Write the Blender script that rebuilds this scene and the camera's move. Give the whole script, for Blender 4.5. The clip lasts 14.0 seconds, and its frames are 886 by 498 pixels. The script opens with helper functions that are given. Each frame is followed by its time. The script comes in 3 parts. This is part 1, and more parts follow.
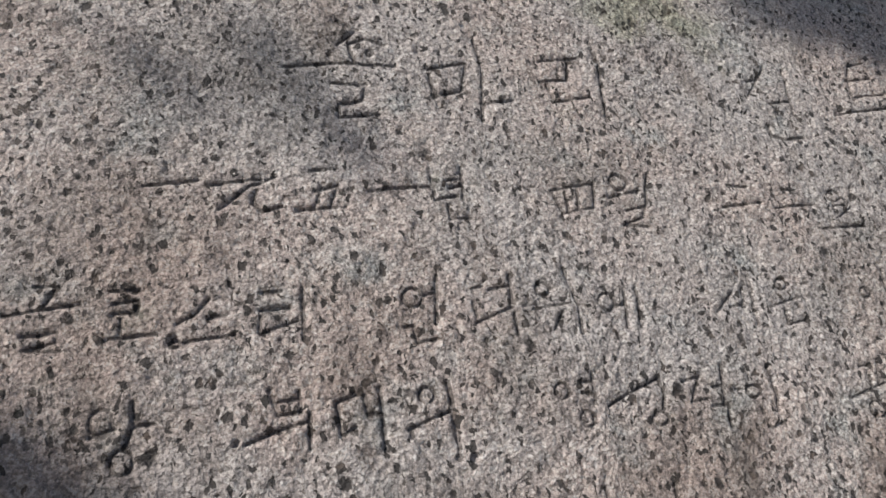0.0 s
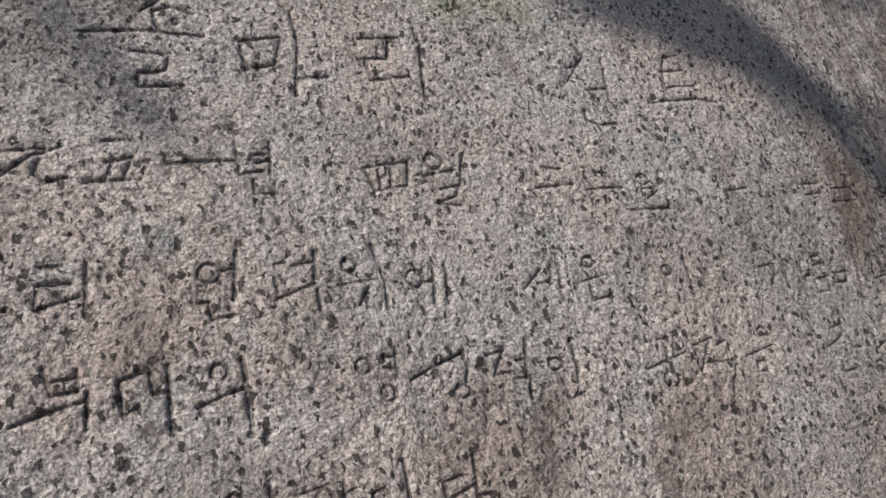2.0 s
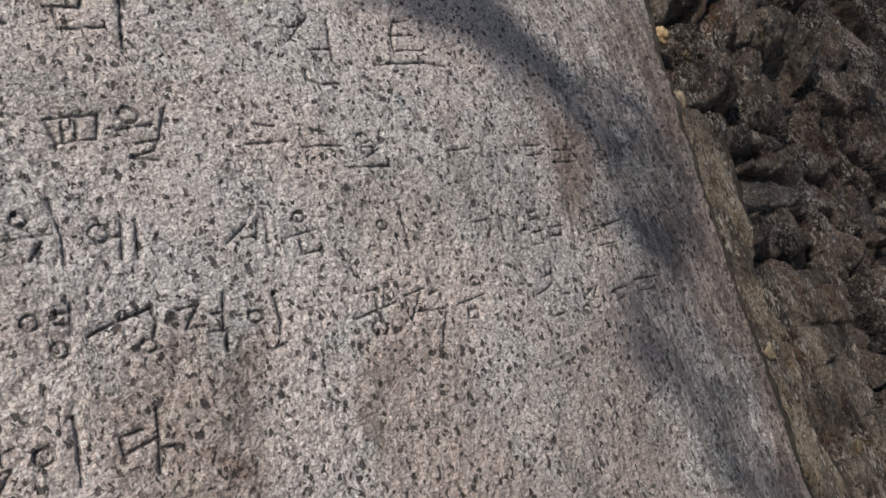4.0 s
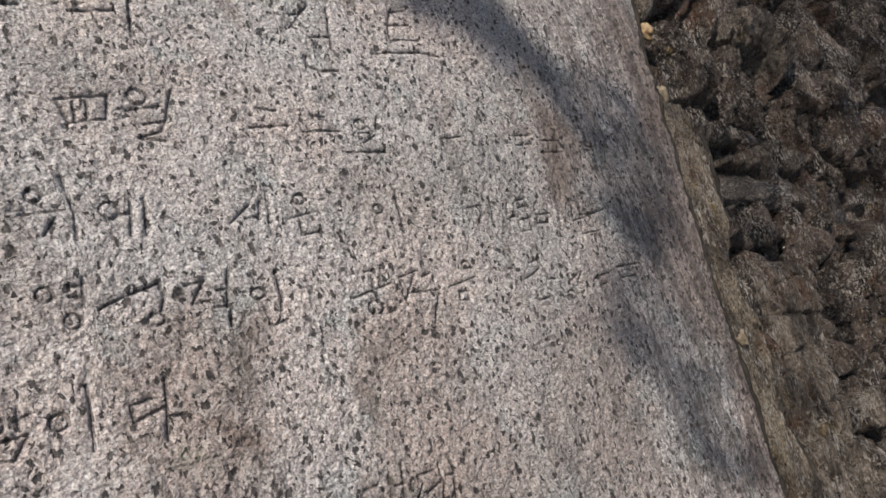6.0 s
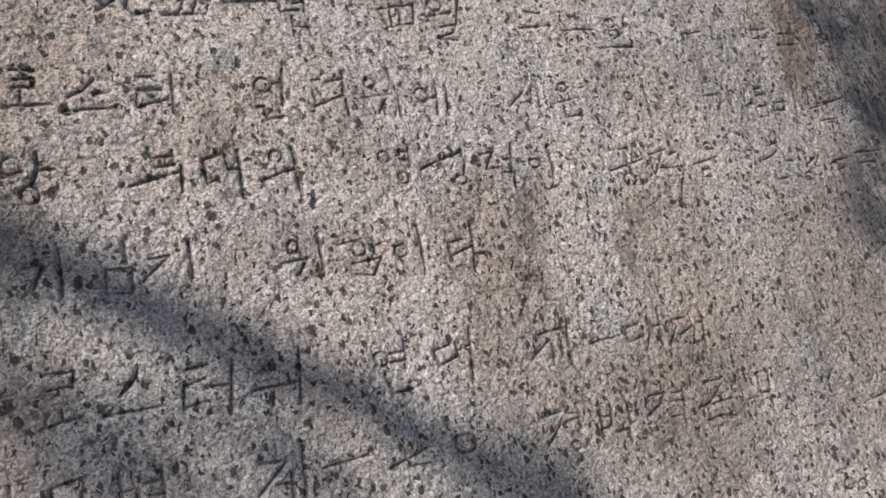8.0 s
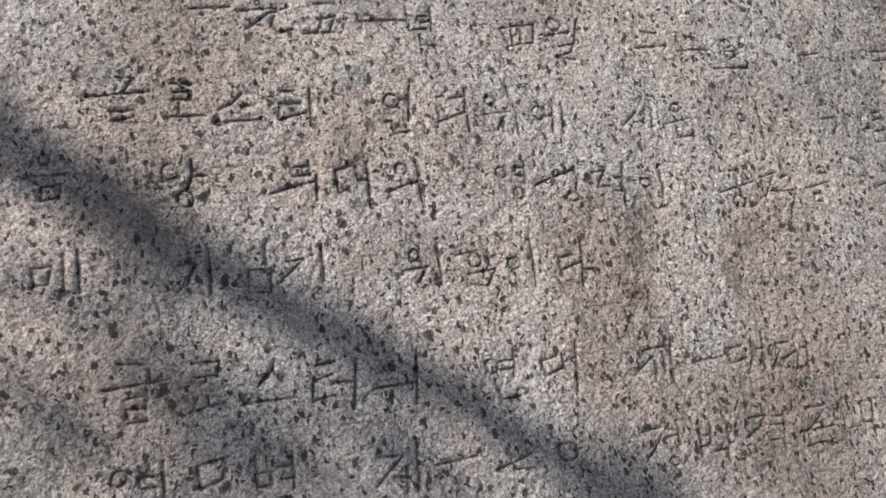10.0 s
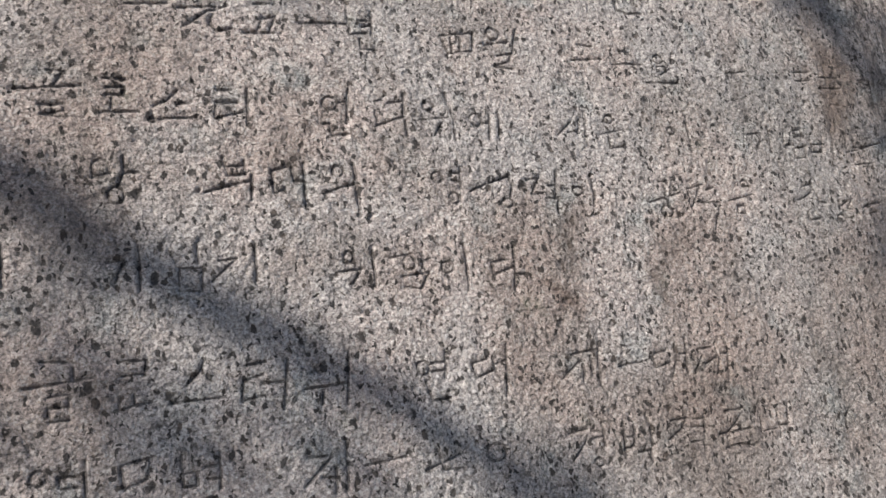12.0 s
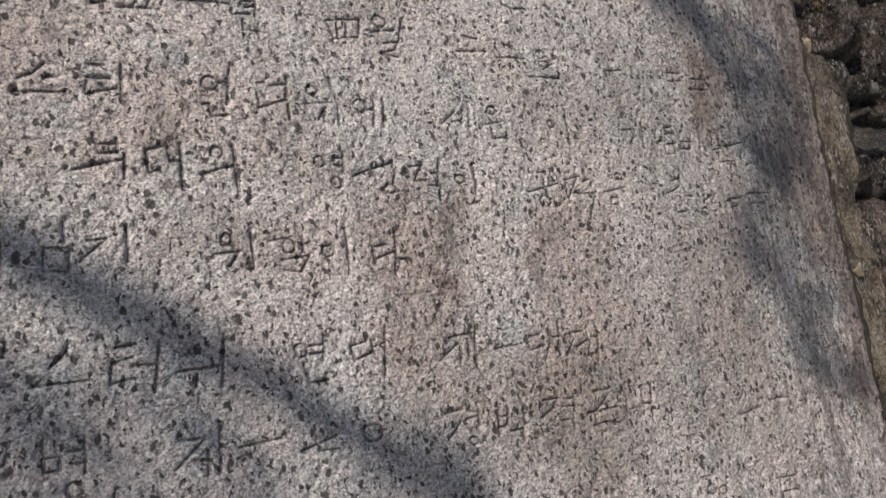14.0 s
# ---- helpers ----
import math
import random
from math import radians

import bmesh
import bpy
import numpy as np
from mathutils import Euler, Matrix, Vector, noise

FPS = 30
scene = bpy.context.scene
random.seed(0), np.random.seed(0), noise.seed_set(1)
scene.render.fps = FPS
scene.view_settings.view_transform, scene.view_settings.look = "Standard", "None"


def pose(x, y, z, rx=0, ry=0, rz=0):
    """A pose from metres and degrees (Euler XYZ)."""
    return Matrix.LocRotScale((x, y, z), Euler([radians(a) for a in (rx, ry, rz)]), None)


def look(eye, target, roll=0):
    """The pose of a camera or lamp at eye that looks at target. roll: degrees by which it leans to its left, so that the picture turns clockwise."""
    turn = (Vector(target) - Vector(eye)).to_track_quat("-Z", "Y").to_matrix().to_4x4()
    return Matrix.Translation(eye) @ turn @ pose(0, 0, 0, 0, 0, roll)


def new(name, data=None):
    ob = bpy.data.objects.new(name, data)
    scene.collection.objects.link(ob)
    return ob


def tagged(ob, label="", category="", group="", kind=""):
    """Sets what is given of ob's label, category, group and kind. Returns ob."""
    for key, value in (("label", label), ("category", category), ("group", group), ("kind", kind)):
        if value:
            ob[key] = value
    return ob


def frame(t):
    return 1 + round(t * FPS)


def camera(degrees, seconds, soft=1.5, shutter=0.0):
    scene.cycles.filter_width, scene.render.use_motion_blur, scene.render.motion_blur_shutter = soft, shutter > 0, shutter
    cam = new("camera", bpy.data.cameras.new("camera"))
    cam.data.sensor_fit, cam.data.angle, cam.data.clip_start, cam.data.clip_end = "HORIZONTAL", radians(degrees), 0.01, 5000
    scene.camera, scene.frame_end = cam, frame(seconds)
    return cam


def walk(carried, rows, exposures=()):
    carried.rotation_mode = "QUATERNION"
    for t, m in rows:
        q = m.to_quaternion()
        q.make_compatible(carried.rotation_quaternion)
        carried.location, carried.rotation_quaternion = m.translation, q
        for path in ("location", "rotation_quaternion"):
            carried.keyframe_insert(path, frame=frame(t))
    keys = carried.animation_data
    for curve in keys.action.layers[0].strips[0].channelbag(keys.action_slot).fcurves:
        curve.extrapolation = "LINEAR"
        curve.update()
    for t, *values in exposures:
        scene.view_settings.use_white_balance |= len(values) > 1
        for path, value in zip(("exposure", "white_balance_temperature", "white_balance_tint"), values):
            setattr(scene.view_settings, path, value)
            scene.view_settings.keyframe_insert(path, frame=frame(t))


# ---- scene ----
cam = camera(61.6, 14.0)
PATH = [
    (0, (0.012, 0.005, 1.505), (-0.011, 1.96, 1.083), -0.2),
    (0.5, (0.045, -0.001, 1.5), (0.101, 1.952, 1.074), 0.3),
    (1, (0.066, -0.004, 1.492), (0.182, 1.946, 1.063), 0.6),
    (1.5, (0.124, -0.009, 1.486), (0.296, 1.935, 1.047), 0.7),
    (2, (0.149, -0.004, 1.484), (0.403, 1.93, 1.042), 1.8),
    (2.5, (0.2, -0.014, 1.462), (0.508, 1.908, 1.001), 2.4),
    (3, (0.287, -0.027, 1.438), (0.726, 1.863, 0.955), 2.4),
    (3.3, (0.33, -0.052, 1.44), (0.839, 1.821, 0.96), 2.2),
    (3.5, (0.354, -0.065, 1.443), (0.914, 1.795, 0.968), 2.5),
    (4, (0.387, -0.09, 1.45), (1.027, 1.746, 0.982), 3.2),
    (4.2, (0.399, -0.099, 1.453), (1.063, 1.729, 0.984), 3.4),
    (6.3, (0.319, -0.14, 1.452), (1.017, 1.667, 0.954), 4.8),
    (6.5, (0.307, -0.143, 1.45), (0.989, 1.668, 0.948), 4.9),
    (7, (0.27, -0.147, 1.423), (0.88, 1.686, 0.904), 4.7),
    (7.2, (0.246, -0.172, 1.4), (0.789, 1.681, 0.879), 4.6),
    (7.5, (0.179, -0.267, 1.387), (0.592, 1.607, 0.821), 4.9),
    (7.7, (0.134, -0.319, 1.373), (0.457, 1.562, 0.778), 2.9),
    (8, (0.122, -0.372, 1.35), (0.343, 1.515, 0.725), 0.1),
    (8.5, (0.095, -0.392, 1.365), (0.142, 1.496, 0.707), -0.6),
    (8.7, (0.079, -0.393, 1.372), (0.086, 1.494, 0.71), -0.7),
    (10.8, (0.038, -0.429, 1.418), (0.107, 1.468, 0.787), 2.6),
    (11, (0.036, -0.429, 1.414), (0.126, 1.468, 0.788), 2.8),
    (11.5, (0.044, -0.429, 1.413), (0.173, 1.465, 0.785), 3.4),
    (12, (0.068, -0.438, 1.412), (0.231, 1.453, 0.78), 3.6),
    (12.5, (0.1, -0.458, 1.429), (0.351, 1.42, 0.787), 4.8),
    (13, (0.114, -0.489, 1.432), (0.461, 1.376, 0.8), 5.6),
    (13.5, (0.12, -0.486, 1.425), (0.511, 1.371, 0.793), 6.1),
    (14, (0.114, -0.471, 1.416), (0.528, 1.379, 0.779), 6.9),
]
EXPOSURES = [(0.0, -0.38), (1.5, -0.43), (3.0, -0.42), (4.2, -0.24), (6.5, -0.1), (8.5, -0.1), (11.0, -0.08), (14.0, -0.13)]
walk(cam, [(t, look(eye, target, roll)) for t, eye, target, roll in PATH], EXPOSURES)


# ---- sun and sky ----
# The boulder's face: centre, along its lines of writing, up the face, and out of it.
CENTRE = Vector((0.237, 1.021, 1.053))
ALONG = Vector((0.94536, 0.32603, 0.0))
UPWARD = Vector((-0.18421, 0.53413, 0.82509))
OUT = Vector((0.26900, -0.78001, 0.56500))
FACE = Matrix((ALONG, UPWARD, OUT)).transposed().to_4x4()
FACE.translation = CENTRE
SUNWARD = (ALONG * -0.64 + UPWARD * 0.54 + OUT * 0.55).normalized()

world = bpy.data.worlds.new("sky")
scene.world = world
world.use_nodes = True
sky = world.node_tree.nodes.new("ShaderNodeTexSky")
sky.sky_type, sky.sun_disc = "NISHITA", False
sky.air_density, sky.dust_density, sky.ozone_density = 1.0, 1.6, 0.9
sky.sun_elevation = math.asin(SUNWARD.z)
sky.sun_rotation = math.atan2(SUNWARD.x, SUNWARD.y)
world.node_tree.links.new(sky.outputs[0], world.node_tree.nodes["Background"].inputs["Color"])
world.node_tree.nodes["Background"].inputs["Strength"].default_value = 0.095
sun_data = bpy.data.lights.new("sun", "SUN")
sun_data.energy, sun_data.angle, sun_data.color = 5.6, radians(0.55), (1.0, 0.93, 0.86)
sun = new("sun", sun_data)
sun.matrix_world = look(CENTRE + SUNWARD * 20, CENTRE)


# ---- materials ----
class Shade:
    """A node material, with short calls for its nodes."""

    def __init__(self, name, roughness=0.85):
        self.mat = bpy.data.materials.new(name)
        self.mat.use_nodes = True
        self.tree = self.mat.node_tree
        self.bsdf = self.tree.nodes["Principled BSDF"]
        self.bsdf.inputs["Roughness"].default_value = roughness
        self.coord = self.tree.nodes.new("ShaderNodeTexCoord").outputs["Object"]

    def put(self, value, socket):
        if hasattr(value, "is_linked"):
            self.tree.links.new(value, socket)
        else:
            socket.default_value = value

    def stretched(self, x, y, z, turn=0.0):
        n = self.tree.nodes.new("ShaderNodeMapping")
        n.inputs["Scale"].default_value = (x, y, z)
        n.inputs["Rotation"].default_value = (0, 0, radians(turn))
        self.put(self.coord, n.inputs["Vector"])
        return n.outputs[0]

    def noise(self, scale, detail=4.0, rough=0.55, at=None, warp=0.0):
        n = self.tree.nodes.new("ShaderNodeTexNoise")
        self.put(at or self.coord, n.inputs["Vector"])
        n.inputs["Scale"].default_value, n.inputs["Detail"].default_value = scale, detail
        n.inputs["Roughness"].default_value, n.inputs["Distortion"].default_value = rough, warp
        return n.outputs["Fac"]

    def cells(self, scale, at=None):
        n = self.tree.nodes.new("ShaderNodeTexVoronoi")
        n.voronoi_dimensions = "2D"
        self.put(at or self.coord, n.inputs["Vector"])
        n.inputs["Scale"].default_value = scale
        n2 = self.tree.nodes.new("ShaderNodeSeparateColor")
        self.tree.links.new(n.outputs["Color"], n2.inputs[0])
        return n2.outputs[0], n.outputs["Distance"]

    def warped(self, at, scale, amount):
        """Coordinates pushed about by noise."""
        n = self.tree.nodes.new("ShaderNodeTexNoise")
        self.put(at, n.inputs["Vector"])
        n.inputs["Scale"].default_value, n.inputs["Detail"].default_value = scale, 3
        m = self.tree.nodes.new("ShaderNodeVectorMath")
        m.operation, m.inputs[1].default_value, m.inputs[2].default_value = "MULTIPLY_ADD", (amount,) * 3, (-amount / 2,) * 3
        self.tree.links.new(n.outputs["Color"], m.inputs[0])
        p = self.tree.nodes.new("ShaderNodeVectorMath")
        self.put(at, p.inputs[0]), self.put(m.outputs[0], p.inputs[1])
        return p.outputs[0]

    def spots(self, scale, size, share, at):
        """Scattered round spots; size: of a cell; share: of the cells that have one."""
        chance, away = self.cells(scale, at)
        big = self.sum("MULTIPLY", self.ramp(chance, 1 - share, 1.15), size)
        return self.ramp(self.sum("SUBTRACT", big, away), 0.0, 0.09)

    def ramp(self, value, low, high):
        n = self.tree.nodes.new("ShaderNodeMapRange")
        n.interpolation_type = "SMOOTHSTEP"
        self.put(value, n.inputs["Value"])
        n.inputs["From Min"].default_value, n.inputs["From Max"].default_value = low, high
        return n.outputs["Result"]

    def sum(self, op, a, b):
        n = self.tree.nodes.new("ShaderNodeMath")
        n.operation = op
        self.put(a, n.inputs[0]), self.put(b, n.inputs[1])
        return n.outputs[0]

    def mix(self, fac, a, b, blend="MIX"):
        n = self.tree.nodes.new("ShaderNodeMix")
        n.data_type, n.blend_type = "RGBA", blend
        self.put(fac, n.inputs[0])
        self.put(a if hasattr(a, "is_linked") else (*a, 1), n.inputs[6])
        self.put(b if hasattr(b, "is_linked") else (*b, 1), n.inputs[7])
        return n.outputs[2]

    def bump(self, height, distance, strength=1.0, normal=None):
        n = self.tree.nodes.new("ShaderNodeBump")
        n.inputs["Strength"].default_value, n.inputs["Distance"].default_value = strength, distance
        self.put(height, n.inputs["Height"])
        if normal:
            self.put(normal, n.inputs["Normal"])
        return n.outputs[0]

    def done(self, colour, normal=None, roughness=None):
        self.put(colour if hasattr(colour, "is_linked") else (*colour, 1), self.bsdf.inputs["Base Color"])
        if normal:
            self.put(normal, self.bsdf.inputs["Normal"])
        if roughness:
            self.put(roughness, self.bsdf.inputs["Roughness"])
        return self.mat


BROWN, GREY, MOSS = (0.42, 0.34, 0.29), (0.55, 0.56, 0.55), (0.55, 0.62, 0.42)
# Stains and painted shade on the face: place along and up it, half width, half height, strength and tint.
STAINS_AND_SHADE = (
    (0.16, -0.10, 0.12, 0.14, 0.40, BROWN), (0.10, -0.36, 0.18, 0.26, 0.45, BROWN), (0.42, -0.55, 0.28, 0.22, 0.55, BROWN), (0.55, -0.28, 0.16, 0.30, 0.4, BROWN), (0.16, -0.24, 0.05, 0.06, 0.6, BROWN), (0.85, 0.15, 0.2, 0.2, 0.3, GREY),
    (1.10, 0.24, 0.08, 0.26, 0.75, BROWN), (0.90, -0.45, 0.22, 0.4, 0.30, BROWN), (0.6, 0.16, 0.22, 0.12, 0.45, GREY), (0.02, 0.40, 0.18, 0.09, 0.5, GREY),
    # The grey at -0.5, 0.60 paints a soft shadow at the upper left.
    (-0.5, 0.60, 0.26, 0.16, 0.5, GREY), (0.30, 0.74, 0.16, 0.07, 0.6, MOSS), (-0.36, 0.12, 0.2, 0.12, 0.25, BROWN), (-0.66, 0.30, 0.22, 0.2, 0.45, BROWN), (-0.72, 0.02, 0.2, 0.18, 0.5, BROWN), (-0.30, -0.12, 0.25, 0.08, 0.35, BROWN), (-0.8, -0.3, 0.2, 0.2, 0.35, BROWN), (-0.1, 0.05, 0.12, 0.1, 0.25, BROWN),
    # The broad grey at 1.0, 0.0 paints the dimmer light towards the right.
    (1.53, -0.2, 0.17, 0.8, 0.75, BROWN), (1.62, 0.45, 0.18, 0.4, 0.75, BROWN), (1.32, 0.1, 0.14, 0.4, 0.35, GREY), (1.0, 0.0, 0.5, 0.8, 0.35, GREY), (0.6, -0.6, 0.5, 0.3, 0.3, GREY),
)


def granite(name, grime_shade):
    """Weathered pinkish-grey granite with dark mica specks; the second value: how far dirt and painted groove shade
    darken it, 0 to 1.
    """
    s = Shade(name, 0.8)
    streak = s.warped(s.warped(s.stretched(1.0, 0.78, 1.0, 20), 60, 0.02), 170, 0.011)
    colour = s.mix(s.ramp(s.noise(2.6, 5), 0.38, 0.62), (0.47, 0.445, 0.43), (0.52, 0.45, 0.415))
    colour = s.mix(s.ramp(s.noise(7, 5, 0.6), 0.52, 0.72), colour, (0.40, 0.415, 0.405))
    grain, _ = s.cells(150, s.warped(s.coord, 300, 0.006))
    colour = s.mix(s.sum("MULTIPLY", s.ramp(grain, 0.6, 0.95), 0.45), colour, (0.74, 0.71, 0.67))
    colour = s.mix(s.sum("MULTIPLY", s.ramp(grain, 0.3, 0.0), 0.5), colour, (0.22, 0.195, 0.185))
    fine = s.noise(235, 2.5, 0.6)
    colour = s.mix(0.42, colour, s.mix(s.ramp(fine, 0.36, 0.64), (0.12, 0.115, 0.115), (0.88, 0.87, 0.86)), "OVERLAY")
    patchy = s.ramp(s.noise(7, 4), 0.32, 0.6)
    dark = s.sum("MULTIPLY", s.sum("MAXIMUM", s.spots(47, 0.37, 0.45, streak), s.spots(72, 0.42, 0.58, streak)), s.sum("ADD", s.ramp(s.noise(22, 3), 0.3, 0.55), 0.4))
    dark = s.sum("MAXIMUM", dark, s.sum("MULTIPLY", s.spots(105, 0.44, 0.5, streak), s.sum("ADD", s.ramp(s.noise(11, 4), 0.38, 0.62), 0.22)))
    crumbs = s.ramp(s.noise(165, 2.5, 0.55, s.warped(s.stretched(1.0, 0.85, 1.0, 20), 220, 0.005)), 0.565, 0.61)
    dark = s.sum("MAXIMUM", dark, s.sum("MULTIPLY", crumbs, s.sum("ADD", s.sum("MULTIPLY", patchy, 0.45), 0.12)))
    dark = s.sum("MINIMUM", s.sum("MAXIMUM", dark, s.spots(17, 0.20, 0.5, streak)), 1.0)
    # Near-white marks paint the sparkle of sunlit grains into the colour.
    glint_flecks = s.ramp(s.noise(200, 2, 0.6, s.stretched(1, 1, 1, 33)), 0.61, 0.67)
    colour = s.mix(s.sum("MULTIPLY", glint_flecks, 0.5), colour, (0.88, 0.86, 0.83))
    colour = s.mix(s.sum("MULTIPLY", dark, 0.93), colour, s.mix(s.ramp(s.noise(30, 3), 0.5, 0.7), (0.028, 0.026, 0.025), (0.10, 0.078, 0.064)))
    aside = s.tree.nodes.new("ShaderNodeSeparateXYZ")
    s.put(s.coord, aside.inputs[0])
    brown = s.ramp(s.noise(4.2, 6, 0.65, s.stretched(1.6, 0.6, 1)), 0.52, 0.74)
    colour = s.mix(s.sum("MULTIPLY", brown, 0.66), colour, (0.13, 0.10, 0.08))
    # Brown streaks that also paint the face dimming to the right.
    wash = s.sum("MULTIPLY", s.ramp(s.noise(9, 6, 0.7, s.stretched(2.4, 0.35, 1, -8)), 0.40, 0.64), s.ramp(aside.outputs[0], 0.75, 1.3))
    colour = s.mix(s.sum("MULTIPLY", wash, 0.55), colour, (0.10, 0.075, 0.06))
    drips = s.sum("MULTIPLY", s.ramp(s.noise(75, 5, 0.6, s.stretched(1.5, 0.4, 1, -6)), 0.52, 0.60), s.ramp(aside.outputs[0], 0.85, 1.35))
    colour = s.mix(s.sum("MULTIPLY", drips, 0.75), colour, (0.085, 0.075, 0.068))
    ragged = s.warped(s.warped(s.coord, 6, 0.3), 45, 0.09)
    for at_u, at_v, wide, high, strength, tint in STAINS_AND_SHADE:
        away = s.tree.nodes.new("ShaderNodeMapping")
        away.vector_type = "TEXTURE"
        away.inputs["Location"].default_value, away.inputs["Scale"].default_value = (at_u, at_v, 0), (wide, high, 10)
        s.put(ragged, away.inputs["Vector"])
        far = s.tree.nodes.new("ShaderNodeVectorMath")
        far.operation = "LENGTH"
        s.put(away.outputs[0], far.inputs[0])
        colour = s.mix(s.sum("MULTIPLY", s.ramp(far.outputs["Value"], 1.25, 0.2), strength), colour, tint, "MULTIPLY")
    green = s.ramp(s.noise(5.5, 5, 0.6, s.stretched(1, 1, 1, 60)), 0.62, 0.76)
    colour = s.mix(s.sum("MULTIPLY", green, 0.3), colour, (0.20, 0.23, 0.15))
    if grime_shade:
        colour = s.mix(s.sum("MULTIPLY", s.ramp(s.noise(60, 4), 0.15, 0.58), grime_shade), colour, (0.05, 0.043, 0.04))
    pits = s.sum("SUBTRACT", s.sum("ADD", s.sum("MULTIPLY", s.noise(165, 4, 0.68), 0.7), s.sum("MULTIPLY", s.noise(85, 2, 0.5), 0.7)), s.sum("MULTIPLY", dark, 0.5))
    return s.done(colour, s.bump(pits, 0.010, 1.0), s.sum("SUBTRACT", s.ramp(grain, -0.9, 1.6), s.sum("MULTIPLY", glint_flecks, 0.4)))


GRANITE = granite("weathered_granite", 0)
# Darker copy for groove bottoms: dirt, plus the groove's shade put into the colour.
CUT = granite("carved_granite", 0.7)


def dark_rock(name, deep, pale, layering):
    """Layered brown rock between two colours, with pale scars, rust and painted glints."""
    s = Shade(name, 0.7)
    layers = s.stretched(*layering)
    colour = s.mix(s.ramp(s.noise(6, 6, 0.62, layers), 0.35, 0.65), deep, pale)
    colour = s.mix(s.ramp(s.noise(3.1, 4), 0.55, 0.7), colour, (0.13, 0.075, 0.05))
    colour = s.mix(s.ramp(s.noise(14, 5, 0.65), 0.60, 0.72), colour, (0.33, 0.29, 0.24))
    colour = s.mix(s.ramp(s.noise(9, 5, 0.6, s.stretched(1, 1, 1, 40)), 0.64, 0.74), colour, (0.22, 0.16, 0.07))
    colour = s.mix(s.ramp(s.noise(95, 4, 0.6), 0.5, 0.7), colour, (0.05, 0.04, 0.035))
    # Pale streaks along the layers, painting glints into the colour.
    colour = s.mix(s.sum("MULTIPLY", s.ramp(s.noise(45, 6, 0.75, layers), 0.53, 0.64), 0.6), colour, (0.60, 0.55, 0.48))
    colour = s.mix(0.7, colour, s.mix(s.ramp(s.noise(120, 4, 0.7, layers), 0.36, 0.64), (0.1, 0.1, 0.1), (0.9, 0.88, 0.86)), "OVERLAY")
    # Patches of crisp pale marks, also glints painted as colour.
    glint_flecks = s.sum("MULTIPLY", s.ramp(s.noise(70, 4, 0.65, s.stretched(layering[0], layering[1] * 0.7, layering[2], layering[3])), 0.54, 0.58), s.ramp(s.noise(7, 4, 0.6), 0.49, 0.6))
    colour = s.mix(s.sum("MULTIPLY", glint_flecks, 0.85), colour, (0.66, 0.61, 0.55))
    height = s.sum("ADD", s.noise(38, 6, 0.7, layers), s.sum("MULTIPLY", s.noise(110, 5, 0.75, layers), 0.9))
    return s.done(colour, s.bump(height, 0.045, 1.0), s.ramp(s.noise(30, 3), 0.3, 0.95))


def mottled(name, a, b, scale, relief, roughness=0.9):
    s = Shade(name, roughness)
    colour = s.mix(s.ramp(s.noise(scale, 6, 0.6), 0.35, 0.65), a, b)
    return s.done(colour, s.bump(s.noise(scale * 6, 5, 0.65), relief, 0.8))


ROCK = dark_rock("dark_rock", (0.028, 0.022, 0.018), (0.17, 0.13, 0.105), (2.4, 0.8, 2.0, -14))
SHEET = dark_rock("brown_sheet", (0.055, 0.044, 0.036), (0.30, 0.25, 0.20), (3.2, 0.55, 2.0, -14))
SLAB = dark_rock("buff_rock", (0.09, 0.072, 0.055), (0.36, 0.30, 0.22), (2.2, 0.8, 2.0, -14))
GREYROCK = dark_rock("grey_rock", (0.08, 0.072, 0.065), (0.20, 0.18, 0.165), (0.7, 2.2, 2.0, -14))
# Near-black colour that stands for shade down in the cracks.
CRACK_SHADE = mottled("painted_crack_shade", (0.012, 0.01, 0.008), (0.035, 0.027, 0.02), 40, 0.006)
SOIL = mottled("leafy_soil", (0.07, 0.052, 0.036), (0.17, 0.125, 0.08), 9, 0.02)
OCHRE = mottled("ochre_stone", (0.24, 0.15, 0.075), (0.46, 0.34, 0.19), 45, 0.008)
BUFF = mottled("buff_stone", (0.13, 0.10, 0.065), (0.30, 0.245, 0.165), 40, 0.008)
BARK = mottled("bark", (0.06, 0.045, 0.035), (0.16, 0.12, 0.09), 14, 0.02)
LEAF = mottled("leaf", (0.045, 0.08, 0.025), (0.09, 0.13, 0.04), 12, 0.002, 0.6)


# ---- helpers of this scene ----
def lattice(x, y, size, seed):
    """Smooth random values, 0 to 1, with bumps of about that size."""
    table = np.random.RandomState(seed).rand(257, 257)
    x, y = x / size + 1000.5, y / size + 1000.5
    i, j = np.floor(x).astype(int), np.floor(y).astype(int)
    fx, fy = x - i, y - j
    fx, fy = fx * fx * (3 - 2 * fx), fy * fy * (3 - 2 * fy)
    i0, i1, j0, j1 = i % 257, (i + 1) % 257, j % 257, (j + 1) % 257
    return (table[i0, j0] * (1 - fx) + table[i1, j0] * fx) * (1 - fy) + (table[i0, j1] * (1 - fx) + table[i1, j1] * fx) * fy


def fractal(x, y, size, octaves, seed, gain=0.5):
    total, weight, most = 0, 1.0, 0.0
    for k in range(octaves):
        total = total + weight * (lattice(x, y, size, seed + k) - 0.5)
        most, size, weight = most + weight, size / 2.03, weight * gain
    return total / most * 2


